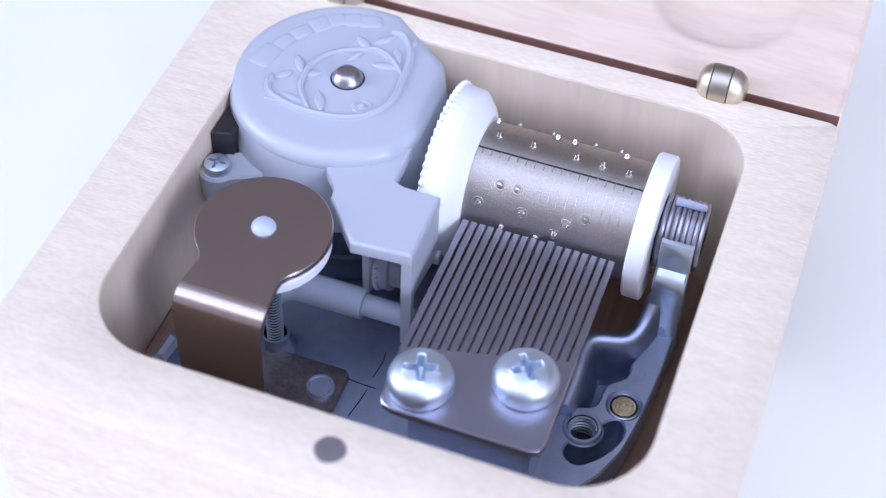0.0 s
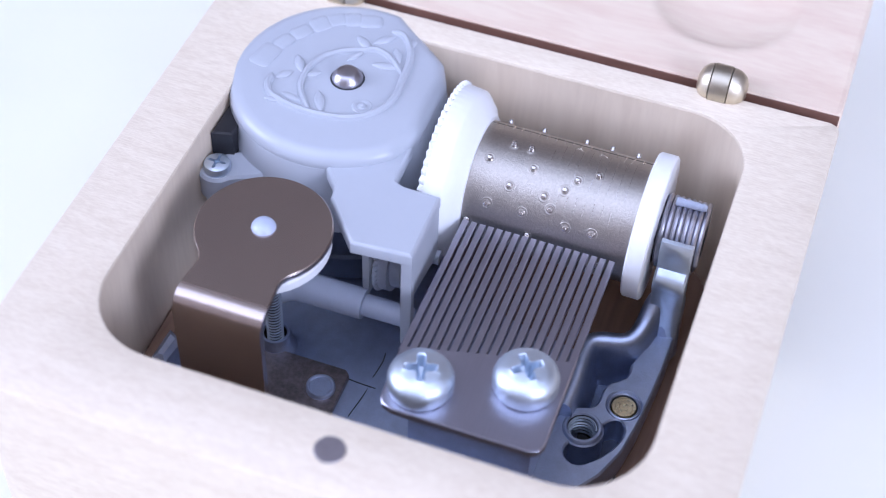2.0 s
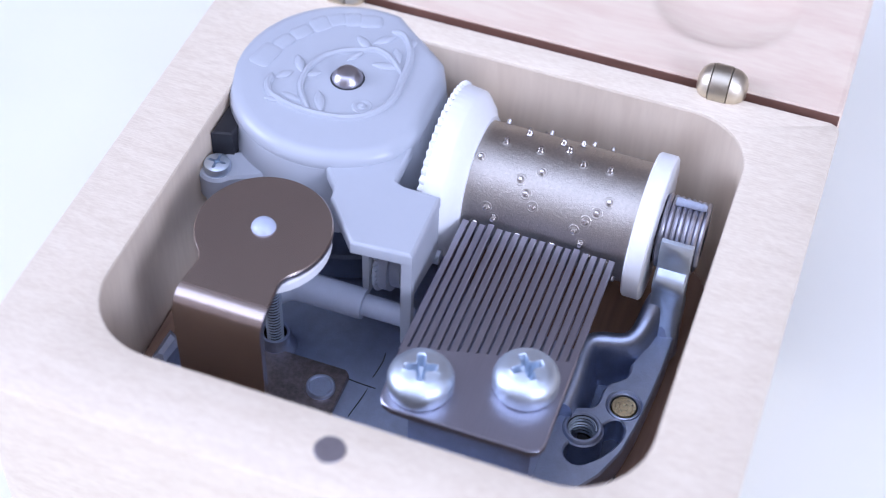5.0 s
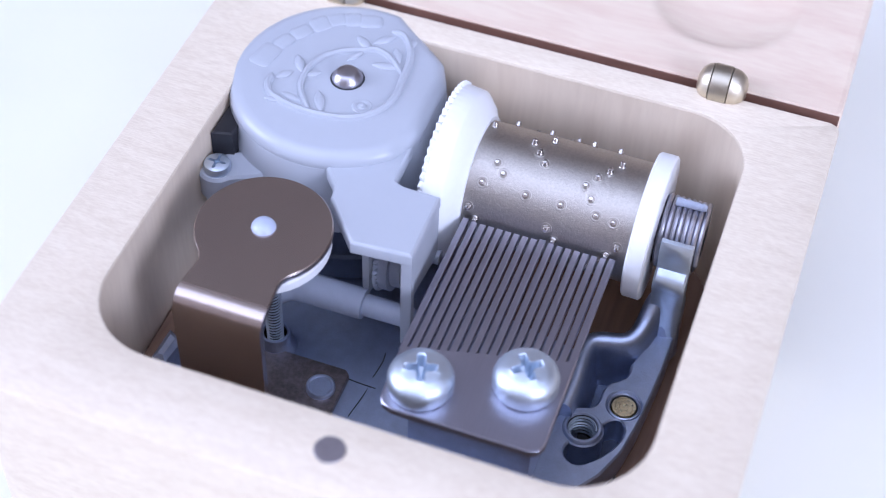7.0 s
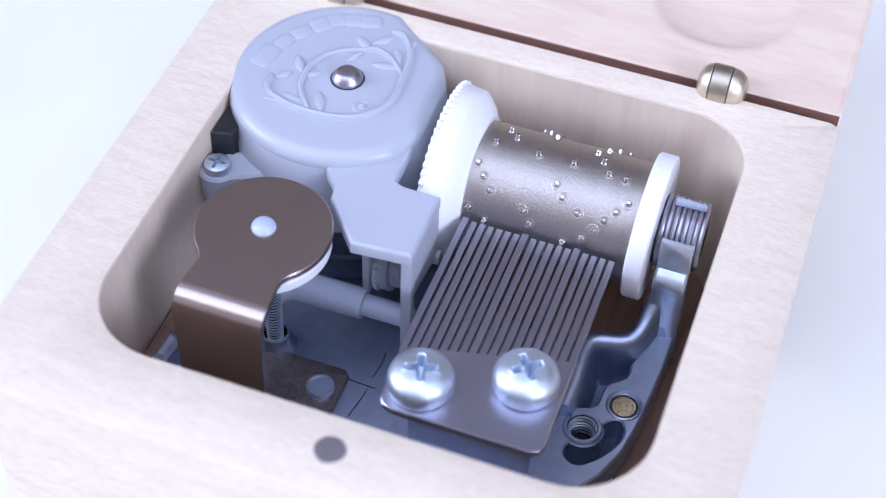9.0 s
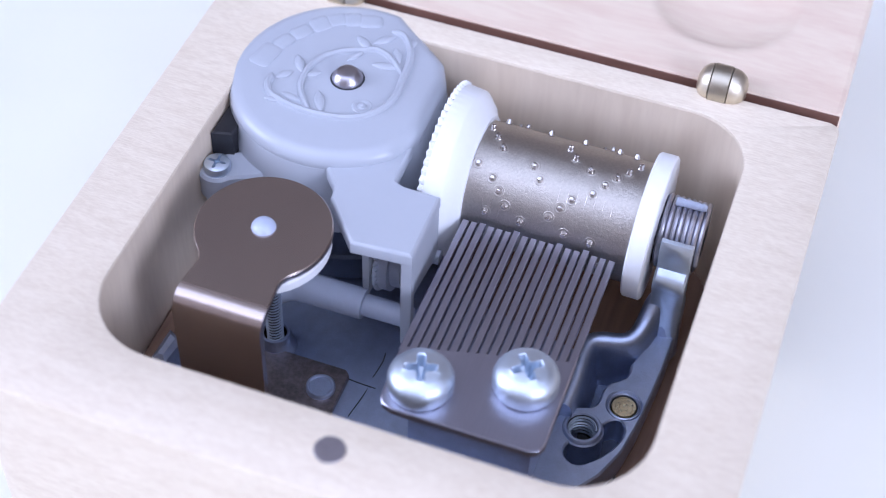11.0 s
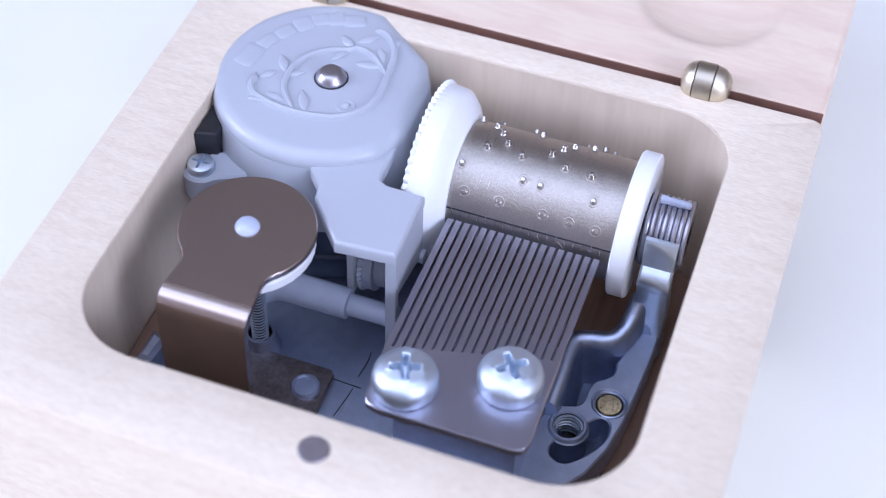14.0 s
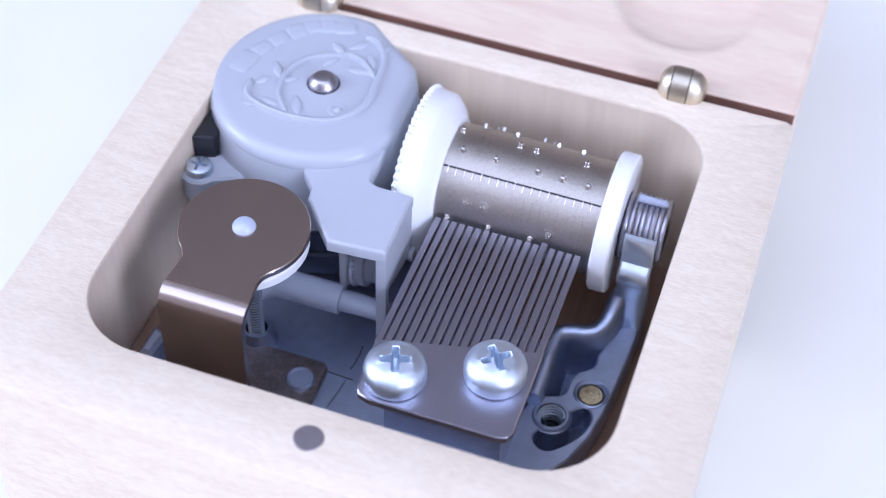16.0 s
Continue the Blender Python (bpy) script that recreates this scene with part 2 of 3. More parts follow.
def wooden_box():
    box = thing("wooden_box", 0, 0, 0, "pale maple music box body with a rounded square well", "box")
    o = lambda d, z, r: [(x, y, z) for x, y in rounded(-36.3 + d, 35.8 - d, -8.5 + d, 54.8 - d * 0.4, (r - d * 0.5, 1.0), 10)]  # noqa: E731
    i = lambda d, z: [(x, y, z) for x, y in rounded(-28.3 - d, 27.2 + d, 0 - d, 51.1 + d, (8.0 + d, 7.2 + d), 10)]  # noqa: E731
    loops = [o(0.5, 18.0, 4.6), o(0, 18.5, 4.6), o(0, RIM - 0.6, 4.6), o(0.12, RIM - 0.2, 4.6), o(0.4, RIM, 4.6), i(0.35, RIM), i(0.12, RIM - 0.1), i(0.05, RIM - 0.3), i(0.05, 18.5), i(0.05, 18.0)]
    part("body", loft(loops, bottom=False, top=False), M_WOOD, box)
    # separate lining that carries the well's shade as a darker wood tone
    part("well_wall", loft([i(0.04, 33.0), i(0.0, 34.0), i(0.0, RIM - 0.35), i(0.04, RIM - 0.3)], bottom=True, top=False), M_WELL_SHADE, box, "inner wall of the well, maple darkened for its shade")
    # added filler: paints the hinge gap as dark as its shadow
    part("gap_shade_strip", prism([(-36.0, 54.81), (35.4, 54.81), (35.4, 56.05), (-36.0, 56.05)], 30, 58.6, 0.05), M_GAP_SHADE, box, "dark brown strip painting the shade of the hinge gap")
    part("base_board", loft([o(0.6, 18.05, 4.6), o(0.6, 21.0, 4.6)]), M_WOOD, box)
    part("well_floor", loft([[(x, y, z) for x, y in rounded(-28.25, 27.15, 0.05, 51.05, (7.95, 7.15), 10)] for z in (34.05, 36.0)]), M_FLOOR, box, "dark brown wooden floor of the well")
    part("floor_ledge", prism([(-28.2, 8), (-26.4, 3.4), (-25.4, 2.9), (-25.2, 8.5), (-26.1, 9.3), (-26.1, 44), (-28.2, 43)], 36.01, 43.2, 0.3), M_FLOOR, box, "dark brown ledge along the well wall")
    magnet = thing("magnet", 0, -3.8, RIM - 3, "small round dark steel magnet set into the box rim", "magnet")
    part("disc", lathe([(1.5, 0), (1.5, 3.0), (1.42, 3.1), (0.0001, 3.1)], 28), M_MAGNET, magnet)


def lid():
    th = thing("lid", 0, 56.2, 46, "pinkish maple lid lying open with a shallow round hollow", "lid")
    o = lambda d, z: [(x, y, z) for x, y in rounded(-36.3 + d, 35.6 - d, 0 + d * 0.35, 63 - d, 1.0, 10)]  # noqa: E731
    part("panel", loft([o(0.4, 0), o(0, 0.4), o(0, 13.4), o(0.2, 13.8), o(0.6, 14.0)], top=False), M_LIDWOOD, th)
    # added thin strip; keeps the lid's edge in painted gap shadow
    part("edge_shade_strip", prism([(-36.1, -0.14), (35.4, -0.14), (35.4, -0.01), (-36.1, -0.01)], 0.2, 13.85, 0.02), M_GAP_SHADE, th, "dark brown strip painting the gap's shade on the lid edge")
    # the inner face with its two turned hollows
    bm = bmesh.new()
    xs = np.linspace(-35.7, 35.0, 96)
    ys = np.linspace(0.21, 62.4, 84)
    def depth(x, y):
        d = min(math.hypot(x - 19.4, y - 14.6), math.hypot(x + 19.4, y - 14.6))
        return -1.6 * max(0.0, 1 - (d / 8.4) ** 2) ** 0.6 if d < 8.4 else 0.0
    grid = [[bm.verts.new((x * K, y * K, (14.0 + depth(x, y)) * K)) for x in xs] for y in ys]
    for a, b in zip(grid, grid[1:]):
        for k in range(len(a) - 1):
            bm.faces.new((a[k], a[k + 1], b[k + 1], b[k]))
    part("inner_face", bm, M_LIDWOOD, th, "pinkish maple inner face with round hollows")


def hinge(x):
    th = thing("barrel_hinge", x, 55.5, 58.0, "small polished brass barrel hinge between box and lid", "hinge", "barrel hinges")
    m = shift(-2.75, 0, 2.7) @ AXIS_X
    part("knuckle", lathe([(0.8, 0), (1.5, 0.3), (2.0, 0.85), (2.18, 1.4)], 28, m=m), M_HINGE, th)
    part("centre_leaf", lathe([(2.1, 1.45), (2.26, 1.55), (2.26, 3.5), (2.1, 3.6)], 28, m=m), M_LEAF, th, "darker brass middle leaf")
    part("knuckle", lathe([(2.18, 3.65), (2.0, 4.5), (1.5, 5.15), (0.8, 5.5)], 28, m=m), M_HINGE, th)
    part("stem", lathe([(1.2, -6), (1.2, 1.5)], 20, m=shift(0, -1.5, 0)), M_BRASS, th)


wooden_box()
lid()
hinge(22.3)
hinge(-22.6)


# ---- the base casting ----
BASE = 40.0


def base_casting():
    th = thing("movement_base", 0, 0, 36.0, "grey zinc casting carrying the musical movement in the box", "music movement")
    z = lambda v: v - 36.0  # noqa: E731
    part("plate", prism([(-25.5, 6.5), (14.8, 6.5), (14.8, 30.5), (2, 33), (-6, 47), (-24, 47), (-25.5, 36)], z(36.05), z(BASE), 0.3), M_CAST, th)
    # pocket floor of the casting, darkened in colour for its depth shade
    part("shade_toned_web", prism([(14.9, 8.5), (20.0, 11.5), (23.2, 18), (24.0, 36.5), (20, 36.5), (18.5, 31.2), (14.9, 30.4)], z(36.02), z(36.6), 0.2), M_BARREL, th)
    outer = [(13.0, 7.4), (16.6, 9.2), (19.6, 12.0), (21.9, 15.2), (23.3, 18.8), (24.0, 22.9), (24.35, 26.9), (24.65, 31.1), (24.75, 35.4), (24.7, 40.5), (22.4, 40.5),
             (21.9, 35.2), (21.8, 32.4), (21.2, 30.2), (21.35, 29.2), (21.2, 28.4), (20.6, 27.7), (19.9, 27.2), (19.45, 26.5), (19.25, 25.7), (19.25, 24.6), (19.1, 23.7), (18.6, 23.2),
             (17.8, 22.9), (17.0, 22.6), (16.2, 21.9), (15.6, 20.9), (15.2, 19.4), (13.0, 18.0)]
    bx, by = 18.55, 20.2
    kidney = [(bx + 2.35 * math.cos(radians(a)), by + 2.35 * math.sin(radians(a))) for a in range(33, -116, -12)]
    kidney += [(17.5, 17.6), (17.42, 17.1), (17.5, 16.6), (17.8, 16.15), (18.3, 15.8), (18.8, 15.62), (19.4, 15.68), (20.0, 16.0), (20.8, 16.75), (21.5, 17.6), (22.15, 18.6), (22.6, 19.6), (22.85, 20.5), (22.9, 21.4), (22.65, 22.1), (22.2, 22.5), (21.7, 22.6), (21.15, 22.3), (20.8, 21.9)]
    px, py = 21.95, 24.65
    part("flange", pierced(outer, [kidney, circle(px, py, 1.85, 28), circle(bx, by, 1.8, 28)], z(36.1), z(BASE + 0.4), 0.2), M_CAST, th)
    # the wall that bends round the pocket and climbs to the axle post
    path = [(16.0, 21.0, 42.6), (16.1, 25.1, 42.8), (16.0, 27.6, 42.9), (16.05, 29.3, 42.95), (16.5, 30.5, 43.0), (17.7, 31.15, 43.0), (19.2, 31.45, 43.05), (20.3, 32.0, 43.2), (20.95, 33.0, 43.6), (21.3, 34.0, 44.3), (21.5, 35.0, 45.3), (21.8, 35.9, 46.4), (22.4, 36.7, 47.4)]
    spine = []
    for k in range(len(path) - 1):
        p0, p1, p2, p3 = (Vector(path[min(max(q, 0), len(path) - 1)]) for q in (k - 1, k, k + 1, k + 2))
        for u in (0, 0.25, 0.5, 0.75):
            spine.append(0.5 * (2 * p1 + (p2 - p0) * u + (2 * p0 - 5 * p1 + 4 * p2 - p3) * u * u + (3 * p1 - p0 - 3 * p2 + p3) * u ** 3))
    loops = []
    for k, p in enumerate(spine):
        d = (spine[min(k + 1, len(spine) - 1)] - spine[max(k - 1, 0)]).to_2d().normalized()
        h = z(p.z)
        sect = [(2.3, 0.25), (1.75, 1.2), (1.35, 2.6), (1.1, h - 1.6), (0.98, h - 0.9), (0.78, h - 0.4), (0.45, h - 0.1), (0.0, h), (-0.45, h - 0.1), (-0.78, h - 0.4), (-0.95, h - 0.9), (-1.0, h - 1.6), (-1.05, 0.25)]
        loops.append([(p.x + d.y * w, p.y - d.x * w, v) for w, v in sect])
    part("rail", loft(loops), M_CAST, th, angle=50)
    part("post_neck", lathe([(2.0, z(36.2)), (1.75, z(40.6)), (1.6, z(42.5)), (1.6, z(48.6)), (1.2, z(49.4))], 28, m=shift(23.15, 36.9, 0)), M_CAST, th)
    def boss(x, y, ro, ri, deep):
        bm = lathe([(ro + 0.3, 36.3), (ro + 0.1, BASE + 0.3), (ro, BASE + 0.6), (ro - 0.15, BASE + 0.75), (ri + 0.12, BASE + 0.75), (ri, BASE + 0.6), (ri, BASE + 0.4 - deep), (0.001, BASE + 0.4 - deep)], 40, m=shift(x, y, -36))
        return part("boss", bm, M_CAST, th)
    boss(bx, by, 2.1, 1.62, 3.6)
    part("plug_ring", lathe([(1.84, 36.3), (1.84, 40.3), (1.7, 40.36), (1.52, 40.2), (1.5, 39.0)], 36, m=shift(px, py, -36), caps=False), M_CAST, th)
    turns = [(bx + 1.5 * math.cos(a), by + 1.5 * math.sin(a), z(BASE + 0.45 - a * 0.085)) for a in np.linspace(0, 2 * math.pi * 6, 150)]
    # sleeve that paints the hole's depth shade over the bare casting
    part("bore", lathe([(0.01, 36.9), (1.61, 36.92), (1.61, 40.55)], 28, m=shift(bx, by, -36), caps=False), M_DARK, th, "bore of the boss with its shade painted near black")
    part("screw_thread", tube(turns, 0.14, 6), M_ZINC, th, "bright screw thread inside the boss")
    part("brass_plug", lathe([(1.38, 39.2), (1.4, 40.0), (1.3, 40.2), (1.0, 40.22), (0.92, 40.14), (0.55, 40.16), (0.45, 40.06), (0.001, 40.06)], 32, m=shift(px, py, -36)), M_BRASS, th, "yellow brass plug")
    part("comb_pedestal", prism([(2.4, 10.2), (15.4, 10.2), (15.4, 19.0), (2.4, 15.5)], z(39.8), z(52.2), 0.3), M_CAST, th)
    prof = [(35.4, 36.2), (39.5, 36.2), (38.6, 44.0), (36.6, 47.5), (35.9, 51.0), (35.7, 55.6), (35.3, 56.2), (34.8, 56.15), (34.45, 55.6), (34.6, 54.2), (34.85, 52.9), (34.95, 51.9), (34.5, 51.6), (33.95, 51.2), (33.7, 50.5), (33.8, 49.7), (34.3, 48.9), (34.9, 47.6), (35.2, 45.0)]
    mid = [(y + (0.2 if y < 36 else -0.1), v - 0.15) for y, v in prof]
    part("axle_post", loft([[(x, y, z(v)) for y, v in p] for x, p in ((21.3, mid), (21.55, prof), (24.55, prof), (24.8, mid))]), M_ZINC, th, angle=40)
    part("lug", prism([(-26.2, 9.3), (-24.6, 9.3), (-24.2, 12.5), (-26.0, 13.4)], z(36.1), z(45.6), 0.5), M_CAST, th)
    line = lambda pts, r: tube([(x, y, z(BASE + h)) for x, y, h in pts], r, 5)  # noqa: E731
    part("scratch", line([(-4.69, 22.3, 0.02), (-4.55, 21.2, 0.03), (-4.63, 20.2, 0.03), (-4.8, 18.8, 0.02)], 0.07), M_DARK, th)
    part("casting_line", line([(-7.3, 17.6, 0.0), (-6.0, 17.5, 0.01), (-4.0, 17.45, 0.0)], 0.07), M_DARK, th)
    part("casting_line", line([(-4.75, 17.2, 0.0), (-5.0, 15.4, 0.01), (-5.4, 13.0, 0.0)], 0.07), M_DARK, th)
    part("plate_step", prism([(-5.3, 8.0), (2.2, 8.0), (2.2, 17.3), (-4.75, 17.3)], z(BASE - 0.4), z(BASE + 0.1), 0.05), M_CAST, th)
    return th


base_casting()


# ---- the comb, its two screws ----
COMB = 54.0
TEETH = 18


def comb():
    th = thing("comb", 0, 0, COMB, "dark ground-steel comb with eighteen straight tuned teeth", "music comb")
    poly = [(2.0, 6.3), (15.9, 6.3), (16.8, 6.6), (17.25, 7.5), (17.25, 18.2), (0.15, 13.9), (0.45, 7.6), (0.9, 6.7)]
    part("back_plate", prism(poly, -0.95, 0, 0.14), M_STEEL, th)
    part("bed_bar", prism(offset(poly, 0.5), -1.75, -0.96, 0.1), M_CAST, th, "dark bar under the plate")
    pitch = 17.3 / TEETH
    made = []
    for k in range(TEETH):
        xm = pitch * (k + 0.5) - 0.01
        y0 = 13.85 + xm * 0.252 - 0.4
        ym = 32.95 - y0
        w = (pitch - 0.24) / 2
        bm = prism([(-w, 0), (w, 0), (w, ym), (-w + 0.05, ym)], -0.88, -0.006, 0.06)
        sag = math.degrees(math.asin(0.8 / ym))
        tooth = part("tooth", bm, M_STEEL, th, m=pose(xm * K, y0 * K, 0, -sag))
        made.append((tooth, xm, y0, ym, sag))
    return made


def cross(k, h, turn, long, half, n):
    out = []
    for i in range(n):
        a = 2 * math.pi * i / n
        d = (a - radians(turn) + math.pi / 4) % (math.pi / 2) - math.pi / 4
        r = min(long, half / max(abs(math.sin(d)), 1e-4), half * 1.7 + long * 0.9 * max(0, 1 - abs(d) / 0.5)) * k
        out.append((r * math.cos(a), r * math.sin(a), h))
    return out


def comb_screw(x, y, turn):
    th = thing("comb_screw", x, y, COMB + 0.004, "bright zinc cross-recess pan screw clamping the comb plate", "screw", "comb screws")
    n = 96
    prof = [(3.15, 0), (3.3, 0.2), (3.32, 1.3), (3.2, 1.75), (2.95, 2.15), (2.55, 2.5), (2.1, 2.72), (1.9, 2.8)]
    loops = [[(r * math.cos(2 * math.pi * i / n), r * math.sin(2 * math.pi * i / n), h) for i in range(n)] for r, h in prof]
    loops += [cross(1.05, 2.93, turn, 1.62, 0.46, n), cross(0.97, 2.85, turn, 1.62, 0.46, n), cross(0.75, 1.4, turn, 1.62, 0.46, n), cross(0.3, 0.8, turn, 1.62, 0.46, n)]
    part("head", loft(loops), M_ZINC, th, angle=28)
    return th


COMB_TEETH = comb()
comb_screw(3.72, 10.0, 18)
comb_screw(13.32, 13.7, 38)


# ---- the spring housing ----
def spring_housing():
    cx, cy = -16.5, 41.5
    th = thing("spring_housing", cx, cy, 40.0, "smooth grey plastic mainspring housing with embossed vine on top", "spring housing")
    def cap(r, n=128):
        out = []
        for i in range(n):
            a = 2 * math.pi * i / n
            x, y = r * math.cos(a), r * math.sin(a)
            for turn, reach in ((0, r - 1.85), (50.4, r - 1.5), (25, r - 1.3), (-24, r - 0.7)):
                u = Vector((math.cos(radians(turn)), math.sin(radians(turn))))
                over = max(0.0, x * u.x + y * u.y - reach)
                x, y = x - u.x * over, y - u.y * over
            out.append((x - 0.75, y + 0.5))
        return out
    lv = lambda r, h: [(x, y, h) for x, y in cap(r)]  # noqa: E731
    part("cap", loft([lv(12.4, 18.3), lv(12.64, 18.4), lv(12.68, 18.8), lv(12.62, 19.2), lv(12.42, 19.65), lv(12.05, 20.0), lv(11.6, 20.22), lv(11.1, 20.3)]), M_GREY, th, angle=50)
    part("skirt", loft([lv(13.2, 9.2), lv(13.35, 9.4), lv(13.15, 13.5), lv(12.95, 16.2), lv(12.67, 18.45)]), M_GREY, th)
    part("spring_barrel", lathe([(11.4, 0.1), (11.6, 0.4), (11.6, 3.6), (11.2, 3.9), (11.2, 4.4), (11.6, 4.7), (11.6, 9.3)], 64), M_BARREL, th, "dark steel mainspring barrel")
    ear = [(-10.3 + 2.15 * math.cos(a), -12.6 + 2.15 * math.sin(a)) for a in np.linspace(radians(100), radians(330), 20)]
    part("ear", prism(ear + [(-5.5, -12.2), (-4.0, -9.0), (-7.6, -8.8), (-9.2, -9.5), (-10.3, -10.3)], 11.6, 15.0, 0.3), M_GREY, th)
    part("ear_post", lathe([(1.7, 0.2), (1.8, 11.8)], 24, m=shift(-10.2, -12.4, 0)), M_GREY, th)
    arm = [(2.2, -11.8), (4.05, -14.0), (4.3, -15.7), (8.55, -20.75), (15.05, -20.25), (14.95, -11.4), (10.8, -11.3), (9.9, -10.9), (9.7, -9.8), (9.7, -5.0), (3.0, -5.0)]
    at = lambda d, h: [(x, y, h) for x, y in offset(arm, d)]  # noqa: E731
    part("arm", loft([at(0.15, 17.2), at(0, 17.35), at(0, 18.5), at(0.1, 18.75), at(0.3, 18.9)]), M_GREY, th)
    part("arm_block", prism([(3.4, -11.6), (6.2, -13.2), (8.9, -11.0), (9.3, -4), (3, -4)], 10.5, 17.3, 0.2), M_GREY, th)
    part("arm_wall", prism([(8.3, -17.0), (9.1, -17.2), (9.5, -14), (8.6, -13)], 7.0, 17.3, 0.1), M_GREY, th)
    side = lambda x: [(x, -20.15, 11.4), (x, -19.2, 11.3), (x, -11.5, 9.7), (x, -11.45, 17.5), (x, -20.2, 17.5)]  # noqa: E731
    part("arm_side", loft([side(13.9), side(14.85)]), M_GREY, th)
    leg = lambda h: [(13.85, -20.2, h), (15.0, -20.2, h), (15.0, -19.3, h), (13.85, -19.3, h)]  # noqa: E731
    part("arm_leg", loft([leg(4.2), leg(17.3)]), M_GREY, th)
    part("rivet", lathe([(1.72, 20.2), (1.74, 20.5), (1.66, 20.7), (1.2, 21.25), (1.05, 21.36), (0.7, 21.42), (0.001, 21.45)], 40, m=shift(-0.2, 0.3, 0)), M_RIVET, th, "domed steel rivet")
    part("rivet_groove", lathe([(1.95, 20.28), (1.9, 20.315), (1.7, 20.31)], 40, m=shift(-0.2, 0.3, 0), caps=False), M_DARK, th, "dark gap round the rivet")
    # embossed vine and leaves; the maker's mark as plain raised blocks
    top = 20.27
    def vine(pts, r):
        dense = []
        n = len(pts)
        for k in range(n - 1):
            p0, p1, p2, p3 = (Vector(pts[min(max(q, 0), n - 1)]) for q in (k - 1, k, k + 1, k + 2))
            for u in (0, 0.25, 0.5, 0.75):
                dense.append(0.5 * (2 * p1 + (p2 - p0) * u + (2 * p0 - 5 * p1 + 4 * p2 - p3) * u * u + (3 * p1 - p0 - 3 * p2 + p3) * u ** 3))
        dense.append(Vector(pts[-1]))
        rad = [r * min(1, 0.35 + 0.25 * min(i, len(dense) - 1 - i)) for i in range(len(dense))]
        part("vine", tube([(p.x, p.y, top + 0.03) for p in dense], rad, 8), M_GREY, th)
    vine([(-7.9, -2.2), (-8.1, -3.0), (-7.9, -3.9), (-7.3, -4.8), (-6.1, -5.4), (-4.3, -5.9), (-1.9, -6.1), (0.4, -5.9), (2.3, -5.4), (3.9, -4.3), (5.2, -2.5), (5.7, 0.0), (5.5, 2.4), (5.35, 4.5), (4.9, 6.6), (3.9, 8.3), (2.9, 9.2), (1.6, 9.4)], 0.44)
    vine([(-2.2, -5.8), (-3.4, -4.5), (-4.4, -3.0), (-4.8, -1.2), (-4.8, 0.5), (-4.3, 2.1), (-3.2, 3.5), (-1.6, 4.6), (-0.1, 5.2), (1.0, 5.8), (2.5, 5.4), (3.7, 4.5), (5.2, 3.0)], 0.4)
    def leaf(x, y, length, wide, turn):
        loops = []
        n = 10
        for j in range(7):
            u = j / 6
            w = max(0.03, wide * math.sin(math.pi * min(1, u * 0.93 + 0.03)) ** 0.8)
            loops.append([((u - 0.5) * length, w * math.cos(2 * math.pi * i / n) * 0.5, 0.25 * math.sin(2 * math.pi * i / n) * w / wide) for i in range(n)])
        part("leaf", loft(loops, m=shift(x, y, top + 0.07) @ Matrix.Rotation(radians(turn), 4, "Z")), M_GREY, th)
    for x0, y0, x1, y1, wide in ((-7.6, -2.4, -6.2, -0.8, 1.0), (-7.7, -3.8, -8.3, -1.8, 0.8), (-5.8, -5.7, -7.5, -5.8, 0.8), (-3.6, -4.9, -6.0, -4.4, 1.0), (-5.2, -0.6, -6.8, 1.8, 1.2), (-4.8, -1.2, -3.2, 0.2, 0.8), (-0.9, -5.6, -2.4, -2.7, 1.2),
                                 (0.5, 5.6, -1.7, 7.2, 1.2), (0.0, 5.2, -1.3, 3.0, 0.8), (0.4, 6.7, 2.4, 8.7, 1.1), (4.6, 3.9, 1.5, 3.4, 1.2), (4.3, 4.7, 3.0, 6.8, 1.0), (4.5, 7.3, 4.7, 9.0, 0.8)):
        leaf((x0 + x1) / 2, (y0 + y1) / 2, math.hypot(x1 - x0, y1 - y0), wide, math.degrees(math.atan2(y1 - y0, x1 - x0)))
    part("dimple", lathe([(1.15, top + 0.0), (1.05, top + 0.1), (0.8, top + 0.12), (0.55, top + 0.04), (0.42, top + 0.1), (0.34, top + 0.3), (0.2, top + 0.36), (0.001, top + 0.37)], 24, m=shift(2.9, -3.2, 0)), M_GREY, th)
    # the mark on the rim: seven raised plain blocks along the arc
    for x, y, turn, w, h in ((-10.1, 0.6, 80, 1.9, 1.25), (-9.1, 3.4, 63, 1.3, 0.95), (-7.9, 5.6, 55, 1.3, 0.95), (-6.4, 7.6, 45, 1.2, 1.2), (-4.9, 8.9, 36, 1.2, 1.0), (-3.2, 9.6, 28, 1.1, 1.1), (-1.2, 10.0, 20, 1.4, 1.0)):
        m = shift(x, y, 0) @ Matrix.Rotation(radians(turn), 4, "Z")
        hump = lambda k, v: [(px * k, py * k, v) for px, py in rounded(-w, w, -h, h, 0.6, 5)]  # noqa: E731
        part("raised_mark", loft([hump(1, top - 0.05), hump(0.97, top + 0.08), hump(0.86, top + 0.16), hump(0.62, top + 0.2), hump(0.3, top + 0.21)], m=m), M_GREY, th)
    return th


spring_housing()


